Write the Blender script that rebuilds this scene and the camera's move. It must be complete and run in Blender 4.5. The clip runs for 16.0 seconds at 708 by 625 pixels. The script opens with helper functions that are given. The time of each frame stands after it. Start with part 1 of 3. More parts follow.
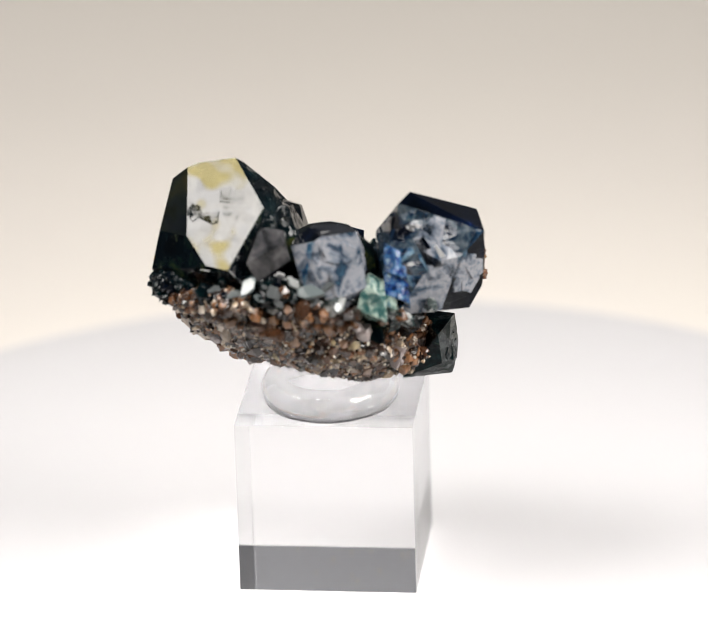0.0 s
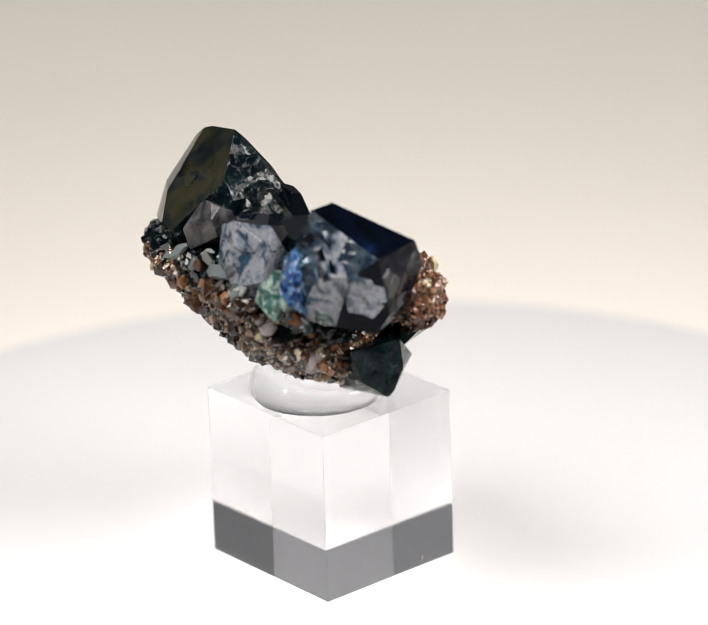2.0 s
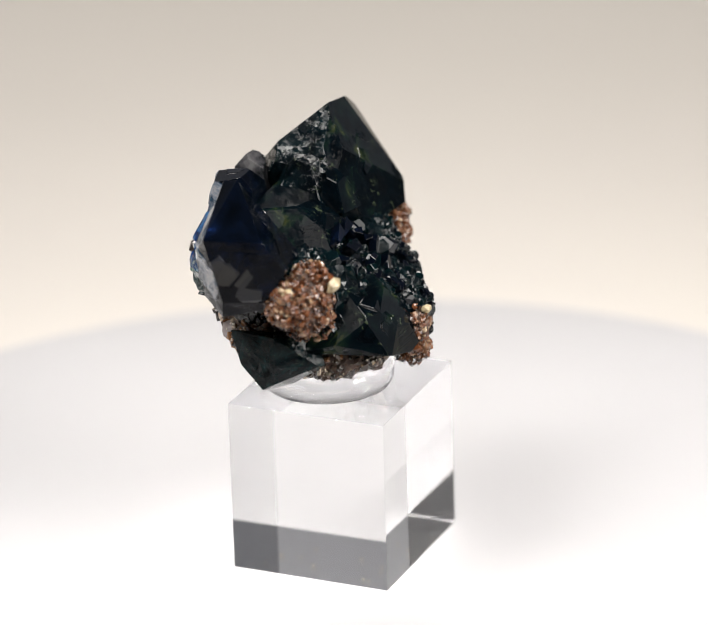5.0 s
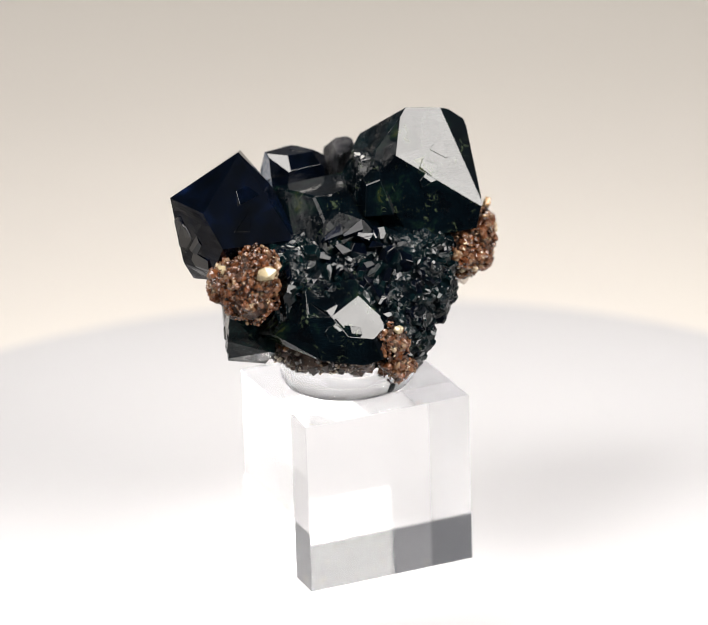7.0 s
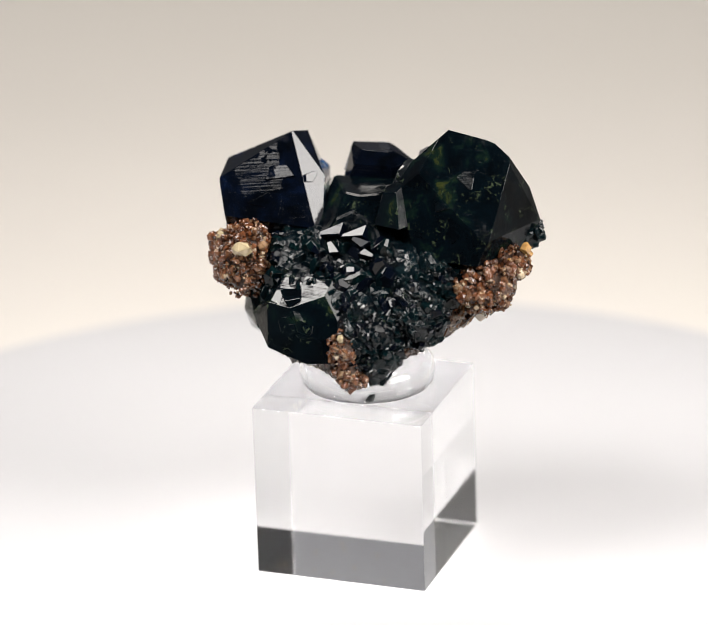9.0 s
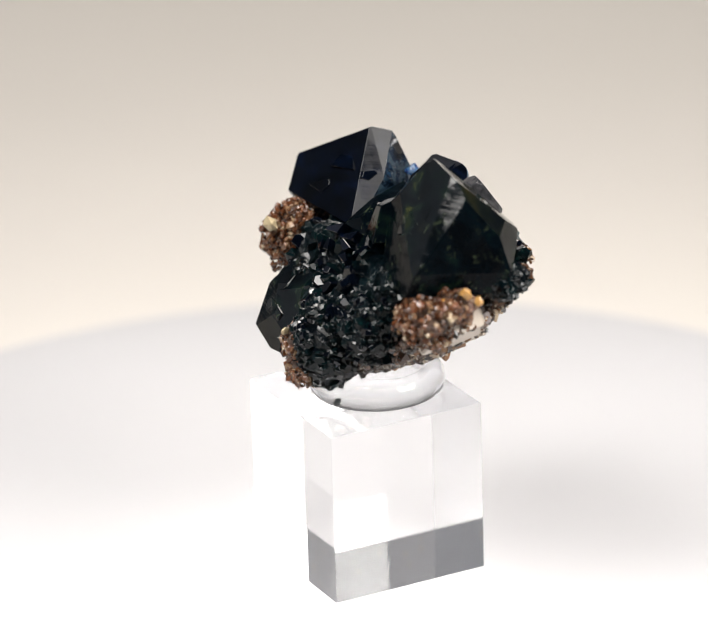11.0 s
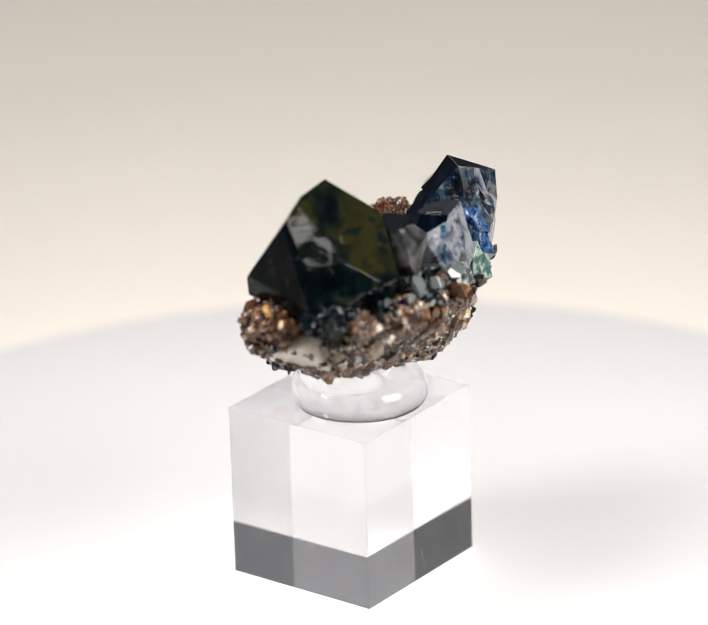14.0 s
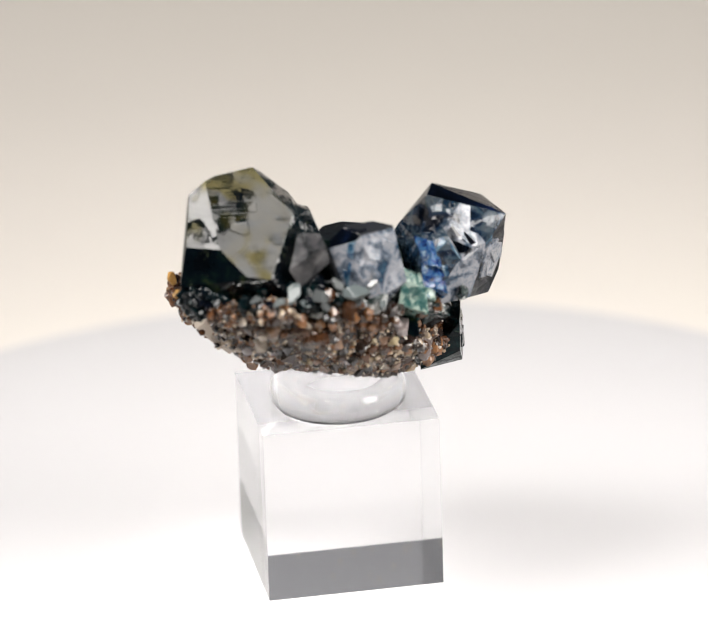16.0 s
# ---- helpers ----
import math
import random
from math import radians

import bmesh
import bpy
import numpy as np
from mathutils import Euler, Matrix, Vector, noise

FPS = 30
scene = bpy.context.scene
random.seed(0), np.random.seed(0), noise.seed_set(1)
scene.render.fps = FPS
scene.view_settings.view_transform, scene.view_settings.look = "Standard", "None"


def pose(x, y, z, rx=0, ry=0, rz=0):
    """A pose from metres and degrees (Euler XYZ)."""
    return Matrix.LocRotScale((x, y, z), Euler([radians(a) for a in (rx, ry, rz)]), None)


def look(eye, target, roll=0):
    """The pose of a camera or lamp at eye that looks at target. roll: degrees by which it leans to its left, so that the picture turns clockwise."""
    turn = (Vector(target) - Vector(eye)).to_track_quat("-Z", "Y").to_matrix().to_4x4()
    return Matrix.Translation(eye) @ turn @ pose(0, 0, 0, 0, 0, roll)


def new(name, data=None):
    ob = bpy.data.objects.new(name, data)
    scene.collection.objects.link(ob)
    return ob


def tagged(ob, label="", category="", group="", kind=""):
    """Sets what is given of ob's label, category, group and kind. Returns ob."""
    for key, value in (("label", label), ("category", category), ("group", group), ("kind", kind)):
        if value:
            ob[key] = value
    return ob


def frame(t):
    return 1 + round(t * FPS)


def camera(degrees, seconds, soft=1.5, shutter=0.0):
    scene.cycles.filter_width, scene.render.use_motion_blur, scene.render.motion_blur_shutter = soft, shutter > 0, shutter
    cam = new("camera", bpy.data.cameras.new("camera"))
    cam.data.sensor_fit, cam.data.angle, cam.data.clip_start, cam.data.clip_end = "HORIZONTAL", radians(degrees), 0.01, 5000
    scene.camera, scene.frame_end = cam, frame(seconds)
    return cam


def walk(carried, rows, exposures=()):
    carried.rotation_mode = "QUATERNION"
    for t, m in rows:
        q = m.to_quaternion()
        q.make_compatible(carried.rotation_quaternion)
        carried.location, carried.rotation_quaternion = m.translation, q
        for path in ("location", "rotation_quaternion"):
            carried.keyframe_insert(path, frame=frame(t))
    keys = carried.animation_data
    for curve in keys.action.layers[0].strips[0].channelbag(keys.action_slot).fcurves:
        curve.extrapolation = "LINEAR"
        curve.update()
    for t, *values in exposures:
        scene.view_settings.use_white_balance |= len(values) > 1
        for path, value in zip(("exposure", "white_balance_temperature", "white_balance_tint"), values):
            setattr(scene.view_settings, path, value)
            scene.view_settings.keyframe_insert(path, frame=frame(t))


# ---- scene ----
cam = camera(7.705, 16.0, soft=1.0)
EYE, AIM = (0.0, -0.6860, 0.3157), (0.00127, -0.03747, 0.05231)
walk(cam, [(0, look(EYE, AIM, -1.745)), (16, look(EYE, AIM, -1.745))])
cam.data.dof.use_dof = True
cam.data.dof.focus_distance = 0.736
cam.data.dof.aperture_fstop = 15.0

MM = 0.001
TURN_START, TURN_RATE = -6.9, 21.446      # degrees, degrees a second, clockwise from above

# ---- world and lamps ----
world = bpy.data.worlds.new("room_air")
scene.world = world
world.use_nodes = True
world.node_tree.nodes["Background"].inputs["Color"].default_value = (0.86, 0.90, 1.0, 1)
world.node_tree.nodes["Background"].inputs["Strength"].default_value = 0.16


def aim_dir(az, el, r, centre=(0, 0, 0.045)):
    a, e = radians(az), radians(el)
    return Vector(centre) + r * Vector((math.cos(e) * math.cos(a), math.cos(e) * math.sin(a), math.sin(e)))


def softbox(name, az, el, r, w, h, watts, colour, spread=180):
    data = bpy.data.lights.new(name, "AREA")
    data.shape, data.size, data.size_y, data.energy, data.color = "RECTANGLE", w, h, watts, colour
    data.spread = radians(spread)
    ob = new(name, data)
    ob.matrix_world = look(aim_dir(az, el, r), (0, -0.035, 0.03))
    return ob


WARM = (1.0, 0.966, 0.928)
softbox("softbox_right", -31, 30.5, 0.38, 0.21, 0.21, 0.58, WARM, 84)
softbox("softbox_left", -159, 53, 0.38, 0.15, 0.215, 0.45, WARM, 84)
softbox("softbox_front", -78, 62, 0.44, 0.46, 0.15, 0.37, WARM, 84)


# Added fill light, no known fixture, to brighten walls and backdrop paper.
def overhead_fill(x, y, size, watts, colour):
    data = bpy.data.lights.new("overhead_fill", "AREA")
    data.shape, data.size, data.energy, data.color = "SQUARE", size, watts, colour
    ob = new("overhead_fill", data)
    ob.matrix_world = look((x, y, 1.74), (x, y, 0))


overhead_fill(-0.2, 1.6, 0.9, 45.5, (1.0, 0.948, 0.885))
scene.view_settings.exposure = 0.0


# ---- materials ----
def material(name):
    m = bpy.data.materials.new(name)
    m.use_nodes = True
    nt = m.node_tree
    return m, nt, nt.nodes["Principled BSDF"]


def coords(nt, scale):
    tc = nt.nodes.new("ShaderNodeTexCoord")
    mp = nt.nodes.new("ShaderNodeMapping")
    mp.inputs["Scale"].default_value = (scale, scale, scale) if isinstance(scale, (int, float)) else scale
    nt.links.new(tc.outputs["Object"], mp.inputs["Vector"])
    return mp.outputs["Vector"]


def noise_tex(nt, vec, scale, detail=3.0, rough=0.55, distort=0.0):
    n = nt.nodes.new("ShaderNodeTexNoise")
    n.inputs["Scale"].default_value = scale
    n.inputs["Detail"].default_value = detail
    n.inputs["Roughness"].default_value = rough
    n.inputs["Distortion"].default_value = distort
    nt.links.new(vec, n.inputs["Vector"])
    return n.outputs["Fac"]


def ramp(nt, fac, stops):
    r = nt.nodes.new("ShaderNodeValToRGB")
    els = r.color_ramp.elements
    while len(els) < len(stops):
        els.new(0.5)
    for e, (pos, col) in zip(els, stops):
        e.position = pos
        e.color = (*col, 1) if len(col) == 3 else col
    nt.links.new(fac, r.inputs["Fac"])
    return r.outputs["Color"]


def grey(v):
    return (v, v, v)


def bump(nt, height, strength, distance, normal=None):
    b = nt.nodes.new("ShaderNodeBump")
    b.inputs["Strength"].default_value = strength
    b.inputs["Distance"].default_value = distance
    nt.links.new(height, b.inputs["Height"])
    if normal is not None:
        nt.links.new(normal, b.inputs["Normal"])
    return b.outputs["Normal"]


def warped(nt, v, amount, scale):
    nz = nt.nodes.new("ShaderNodeTexNoise")
    nz.inputs["Scale"].default_value = scale
    nz.inputs["Detail"].default_value = 4.0
    nt.links.new(v, nz.inputs["Vector"])
    add = nt.nodes.new("ShaderNodeVectorMath")
    add.operation = "MULTIPLY_ADD"
    add.inputs[1].default_value = (amount, amount, amount)
    nt.links.new(nz.outputs["Color"], add.inputs[0])
    nt.links.new(v, add.inputs[2])
    return add.outputs["Vector"]


def chip(nt, v, scale, amount, stretch, normal=None):
    """Flakes: each patch of the surface leans a little its own way."""
    mp = nt.nodes.new("ShaderNodeMapping")
    mp.inputs["Scale"].default_value = stretch
    nt.links.new(v, mp.inputs["Vector"])
    vo = nt.nodes.new("ShaderNodeTexVoronoi")
    vo.inputs["Scale"].default_value = scale
    nt.links.new(mp.outputs["Vector"], vo.inputs["Vector"])
    off = nt.nodes.new("ShaderNodeVectorMath")
    off.operation = "SUBTRACT"
    off.inputs[1].default_value = (0.5, 0.5, 0.5)
    nt.links.new(vo.outputs["Color"], off.inputs[0])
    add = nt.nodes.new("ShaderNodeVectorMath")
    add.operation = "MULTIPLY_ADD"
    add.inputs[1].default_value = (amount, amount, amount)
    nt.links.new(off.outputs["Vector"], add.inputs[0])
    if normal is None:
        normal = nt.nodes.new("ShaderNodeNewGeometry").outputs["Normal"]
    nt.links.new(normal, add.inputs[2])
    nm = nt.nodes.new("ShaderNodeVectorMath")
    nm.operation = "NORMALIZE"
    nt.links.new(add.outputs["Vector"], nm.inputs[0])
    return nm.outputs["Vector"]


def crystal_material(name, stops, rough, relief, flakes=(), streak=0.0, turn=0.0, speck=0.0, painted_glint=0.0, size=0.22, ior=1.41):
    """Dark glassy crystal: mottled deep colour, polished to broken faces."""
    m, nt, b = material(name)
    v = coords(nt, 1000.0)
    deep = ramp(nt, noise_tex(nt, warped(nt, v, 2.0, 0.3), size, 6.0, 0.65, 0.4), stops)
    # Specks: glints of inner fractures painted into the base colour.
    if painted_glint:
        mix = nt.nodes.new("ShaderNodeMix")
        mix.data_type = "RGBA"
        where = ramp(nt, noise_tex(nt, v, 0.35, 2.0), ((0.45, grey(0.0)), (0.6, grey(0.16))))
        more = nt.nodes.new("ShaderNodeMath")
        more.operation = "ADD"
        nt.links.new(noise_tex(nt, v, 1.1, 5.0, 0.7, 1.2), more.inputs[0])
        nt.links.new(where, more.inputs[1])
        spots = ramp(nt, more.outputs["Value"], ((0.72, grey(0.0)), (0.79, grey(painted_glint))))
        nt.links.new(spots, mix.inputs["Factor"])
        nt.links.new(deep, mix.inputs["A"])
        mix.inputs["B"].default_value = (0.10, 0.13, 0.07, 1)
        deep = mix.outputs["Result"]
    nt.links.new(deep, b.inputs["Base Color"])
    nt.links.new(ramp(nt, noise_tex(nt, v, 0.9, 5.0, 0.65), ((0.35, grey(rough[0])), (0.7, grey(rough[1])))), b.inputs["Roughness"])
    b.inputs["IOR"].default_value = ior
    nrm = None
    w = warped(nt, v, 1.4, 0.5)
    for scale, amount, stretch in flakes:
        nrm = chip(nt, w, scale, amount, stretch, nrm)
    nrm = bump(nt, noise_tex(nt, v, 0.5, 6.0, 0.6, 0.3), relief, 0.0004, nrm)
    if speck:
        pits = ramp(nt, noise_tex(nt, w, 1.5, 4.0, 0.7), ((0.56, grey(0.0)), (0.68, grey(1.0))))
        nrm = bump(nt, pits, speck, 0.0004, nrm)
    if streak:
        mp = nt.nodes.new("ShaderNodeMapping")
        mp.inputs["Rotation"].default_value = (0.15, radians(turn), 0.0)
        mp.inputs["Scale"].default_value = (0.1, 0.1, 4.0)
        nt.links.new(v, mp.inputs["Vector"])
        nrm = bump(nt, noise_tex(nt, mp.outputs["Vector"], 1.0, 2.0), streak, 0.0003, nrm)
    nt.links.new(nrm, b.inputs["Normal"])
    return m


def grain_material(name, per_island, stops, rough=(0.03, 0.22), glass=0.0):
    m, nt, b = material(name)
    if per_island:
        src = nt.nodes.new("ShaderNodeNewGeometry").outputs["Random Per Island"]
    else:
        src = nt.nodes.new("ShaderNodeObjectInfo").outputs["Random"]
    v = coords(nt, 1000.0 if per_island else 0.8)
    if per_island:
        blend = nt.nodes.new("ShaderNodeMath")
        blend.operation = "MULTIPLY_ADD"
        blend.inputs[1].default_value = 0.9
        nt.links.new(noise_tex(nt, v, 0.42, 3.0, 0.5), blend.inputs[0])
        shift = nt.nodes.new("ShaderNodeMath")
        shift.operation = "MULTIPLY_ADD"
        shift.inputs[1].default_value, shift.inputs[2].default_value = 0.75, -0.27
        nt.links.new(src, shift.inputs[0])
        nt.links.new(shift.outputs["Value"], blend.inputs[2])
        src = blend.outputs["Value"]
    col = ramp(nt, src, stops)
    mix = nt.nodes.new("ShaderNodeMix")
    mix.data_type, mix.blend_type = "RGBA", "MULTIPLY"
    mix.inputs["Factor"].default_value = 0.75
    nt.links.new(col, mix.inputs["A"])
    nt.links.new(ramp(nt, noise_tex(nt, v, 1.3, 4.0), ((0.3, (0.35, 0.3, 0.28)), (0.65, (1, 1, 1)))), mix.inputs["B"])
    nt.links.new(mix.outputs["Result"], b.inputs["Base Color"])
    nt.links.new(ramp(nt, noise_tex(nt, v, 2.1, 3.0), ((0.3, grey(rough[0])), (0.7, grey(rough[1])))), b.inputs["Roughness"])
    b.inputs["IOR"].default_value = 1.58
    b.inputs["Transmission Weight"].default_value = glass
    nt.links.new(bump(nt, noise_tex(nt, v, 3.0, 4.0), 0.35, 0.0002), b.inputs["Normal"])
    return m


INKS = ((0.40, (0.0007, 0.0013, 0.002)), (0.55, (0.001, 0.0026, 0.004)), (0.62, (0.003, 0.008, 0.006)), (0.72, (0.028, 0.032, 0.008)))
BLUES = ((0.40, (0.0006, 0.001, 0.0018)), (0.56, (0.001, 0.002, 0.005)), (0.68, (0.0016, 0.004, 0.013)), (0.78, (0.004, 0.012, 0.05)))
STEELS = ((0.36, (0.0015, 0.002, 0.004)), (0.43, (0.004, 0.011, 0.025)), (0.48, (0.035, 0.050, 0.062)), (0.52, (0.014, 0.030, 0.048)), (0.56, (0.002, 0.005, 0.012)), (0.61, (0.005, 0.025, 0.055)), (0.66, (0.13, 0.14, 0.15)), (0.74, (0.03, 0.08, 0.11)))
TEALS = ((0.40, (0.0008, 0.0016, 0.0025)), (0.54, (0.0015, 0.0045, 0.006)), (0.66, (0.004, 0.010, 0.012)), (0.76, (0.014, 0.028, 0.03)))
M_POLISH = crystal_material("polished_blue_black_crystal", INKS, (0.03, 0.09), 0.05, ((0.2, 0.045, (1, 1, 1)), (0.6, 0.025, (1, 0.6, 1))), 0.05, 20.0, 0.0, 0.3)
M_STRIATE = crystal_material("striated_blue_black_crystal", BLUES, (0.03, 0.08), 0.03, ((0.2, 0.045, (1, 1, 1)),), 0.035, 8.0)
M_FRACTURE = crystal_material("fractured_steel_blue_crystal", STEELS, (0.03, 0.10), 0.12, ((0.2, 0.45, (0.8, 0.8, 1.2)), (0.6, 0.6, (0.5, 0.5, 1.9))), 0.0, 0.0, 0.35, 0.25, 0.17, 1.42)
M_RIBBED = crystal_material("ribbed_blue_black_crystal", BLUES, (0.03, 0.10), 0.12, ((0.3, 0.14, (1, 1, 1)), (0.9, 0.16, (0.5, 0.5, 1.6))), 0.25, 8.0, ior=1.18)
M_TEAL = crystal_material("etched_teal_crystal", TEALS, (0.03, 0.10), 0.25, ((0.32, 0.55, (1, 1, 1)), (1.1, 0.35, (1, 1, 1))), 0.0, 0.0, 0.25, 0.2, ior=1.36)
M_DRUSE = crystal_material("dark_teal_druse", ((0.36, (0.0006, 0.0012, 0.002)), (0.50, (0.001, 0.004, 0.005)), (0.60, (0.003, 0.014, 0.014)), (0.70, (0.012, 0.035, 0.030)), (0.78, (0.03, 0.05, 0.02))), (0.03, 0.12), 0.15, ((0.5, 0.25, (1, 1, 1)),), size=0.3, ior=1.33)
M_AZURE = crystal_material("azure_crystal", ((0.36, (0.003, 0.009, 0.02)), (0.45, (0.006, 0.024, 0.12)), (0.52, (0.04, 0.11, 0.20)), (0.58, (0.008, 0.025, 0.11)), (0.68, (0.24, 0.33, 0.36))), (0.05, 0.2), 0.3, ((0.6, 0.7, (1, 1, 1)), (1.3, 0.5, (1, 1, 1))), size=0.7)
M_SEA = crystal_material("sea_green_crystal", ((0.36, (0.012, 0.05, 0.05)), (0.47, (0.05, 0.11, 0.10)), (0.57, (0.28, 0.34, 0.29)), (0.64, (0.03, 0.09, 0.11)), (0.72, (0.2, 0.26, 0.26))), (0.08, 0.25), 0.3, ((0.7, 0.5, (1, 1, 1)),), size=0.6)
# Lilac plates; part of their reflected brightness is painted into the base colour.
M_PLATE = crystal_material("pale_lilac_sheen_cleavage_plate", ((0.36, (0.003, 0.006, 0.010)), (0.43, (0.07, 0.085, 0.11)), (0.50, (0.21, 0.215, 0.235)), (0.55, (0.10, 0.12, 0.15)), (0.60, (0.010, 0.020, 0.038)), (0.70, (0.05, 0.11, 0.16))), (0.03, 0.12), 0.15, ((0.3, 0.16, (1, 1, 0.6)), (1.2, 0.12, (1, 1, 0.5))), 0.15, 35.0, size=0.2)
M_AMBER = crystal_material("amber_and_silver_sheen_crystal_face", ((0.38, (0.001, 0.002, 0.003)), (0.47, (0.004, 0.006, 0.004)), (0.56, (0.016, 0.014, 0.004)), (0.60, (0.002, 0.005, 0.005)), (0.68, (0.002, 0.006, 0.008)), (0.72, (0.05, 0.055, 0.05))), (0.03, 0.09), 0.06, ((0.2, 0.07, (1, 1, 1)), (0.7, 0.05, (1, 0.6, 1))), 0.05, 20.0, size=0.15, ior=1.44)
# Amber light from inside the crystal, painted as a tint on its reflections.
AMBER_NT = M_AMBER.node_tree
AMBER_NT.links.new(ramp(AMBER_NT, noise_tex(AMBER_NT, coords(AMBER_NT, 1000.0), 0.10, 2.0), ((0.55, (1.0, 1.0, 1.0)), (0.60, (0.85, 0.74, 0.36)))), AMBER_NT.nodes["Principled BSDF"].inputs["Specular Tint"])
# Copy of the polished crystal with weakened reflections: shade put into the material.
M_DIMMED = crystal_material("shade_dimmed_satin_black_crystal", INKS, (0.05, 0.14), 0.08, ((0.3, 0.08, (1, 1, 1)),), 0.0, 0.0, 0.1, 0.3, ior=1.15)
M_DENIM = crystal_material("blue_and_white_mottled_crystal", ((0.36, (0.002, 0.006, 0.016)), (0.45, (0.008, 0.040, 0.090)), (0.52, (0.09, 0.15, 0.19)), (0.58, (0.006, 0.022, 0.065)), (0.66, (0.26, 0.32, 0.36))), (0.03, 0.12), 0.2, ((0.5, 0.45, (0.7, 0.7, 1.4)), (1.2, 0.35, (1, 1, 1))), 0.0, 0.0, 0.3, size=0.42)
M_LILAC = crystal_material("striped_lilac_grey_plate", ((0.36, (0.008, 0.009, 0.010)), (0.5, (0.028, 0.028, 0.031)), (0.65, (0.07, 0.068, 0.07))), (0.04, 0.12), 0.10, ((0.4, 0.12, (1, 1, 1)),), 0.2, 70.0, size=0.4, ior=1.45)
M_DEEP = crystal_material("deep_teal_crystal", ((0.38, (0.001, 0.002, 0.003)), (0.52, (0.0015, 0.005, 0.006)), (0.62, (0.004, 0.013, 0.014)), (0.72, (0.03, 0.05, 0.055))), (0.04, 0.12), 0.12, ((0.3, 0.16, (1, 1, 1)), (0.9, 0.14, (0.5, 0.5, 1.6))), 0.1, 30.0, 0.15, 0.15, 0.35, 1.2)
M_FROST = crystal_material("frosted_grey_crystal", ((0.38, (0.004, 0.008, 0.010)), (0.48, (0.02, 0.035, 0.035)), (0.54, (0.10, 0.11, 0.11)), (0.62, (0.46, 0.47, 0.46))), (0.05, 0.2), 0.2, ((0.6, 0.5, (1, 1, 1)),), size=0.4)
BROWNS = ((0.0, (0.006, 0.005, 0.005)), (0.32, (0.026, 0.014, 0.009)), (0.54, (0.105, 0.044, 0.019)), (0.70, (0.25, 0.12, 0.052)),
          (0.80, (0.17, 0.15, 0.135)), (0.91, (0.42, 0.32, 0.21)), (1.0, (0.68, 0.61, 0.52)))
RUSTS = ((0.0, (0.012, 0.006, 0.004)), (0.3, (0.050, 0.019, 0.009)), (0.58, (0.15, 0.050, 0.018)), (0.78, (0.17, 0.082, 0.042)), (0.93, (0.28, 0.18, 0.10)), (1.0, (0.50, 0.40, 0.27)))
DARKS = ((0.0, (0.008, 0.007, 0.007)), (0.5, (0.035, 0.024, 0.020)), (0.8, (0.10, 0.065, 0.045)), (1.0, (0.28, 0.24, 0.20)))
M_GRAIN = grain_material("brown_sugary_grains", True, BROWNS)
M_GRAIN_ONE = grain_material("brown_grain", False, BROWNS)
M_RUST = grain_material("rust_grains", True, RUSTS, (0.06, 0.3))
M_RUST_ONE = grain_material("amber_brown_chunk", False, ((0.0, (0.014, 0.008, 0.006)), (0.5, (0.060, 0.026, 0.011)), (0.8, (0.10, 0.044, 0.018)), (1.0, (0.15, 0.085, 0.042))), (0.05, 0.2))
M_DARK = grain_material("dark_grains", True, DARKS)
M_HONEY = grain_material("honey_grain", False, ((0.0, (0.42, 0.20, 0.045)), (1.0, (0.50, 0.31, 0.11))))
M_GLINT = grain_material("golden_cream_painted_glints", True, ((0.0, (0.30, 0.19, 0.10)), (0.5, (0.48, 0.40, 0.29)), (1.0, (0.66, 0.62, 0.55))), (0.02, 0.12))
M_CREAM = grain_material("cream_grain", False, ((0.0, (0.36, 0.29, 0.17)), (1.0, (0.50, 0.43, 0.28))))
M_QUARTZ = grain_material("pale_quartz", False, ((0.0, (0.62, 0.55, 0.47)), (1.0, (0.68, 0.63, 0.56))), (0.15, 0.4))


def matrix_material():
    m, nt, b = material("brown_mica_matrix")
    v = coords(nt, 1000.0)
    nt.links.new(ramp(nt, noise_tex(nt, v, 0.55, 6.0, 0.7), ((0.3, (0.012, 0.009, 0.008)), (0.5, (0.07, 0.038, 0.025)), (0.68, (0.16, 0.09, 0.06)))), b.inputs["Base Color"])
    nt.links.new(ramp(nt, noise_tex(nt, v, 1.7, 4.0), ((0.3, grey(0.2)), (0.7, grey(0.6)))), b.inputs["Roughness"])
    nt.links.new(bump(nt, noise_tex(nt, v, 1.6, 6.0, 0.7), 0.8, 0.0006), b.inputs["Normal"])
    return m


M_MATRIX = matrix_material()
M_SHARD = grain_material("white_mica_shard", False, ((0.0, (0.03, 0.04, 0.045)), (0.6, (0.16, 0.17, 0.17)), (1.0, (0.05, 0.09, 0.10))), (0.02, 0.1))
M_SMOKY = grain_material("smoky_quartz_lump", False, ((0.0, (0.22, 0.19, 0.19)), (1.0, (0.30, 0.26, 0.25))), (0.05, 0.2))


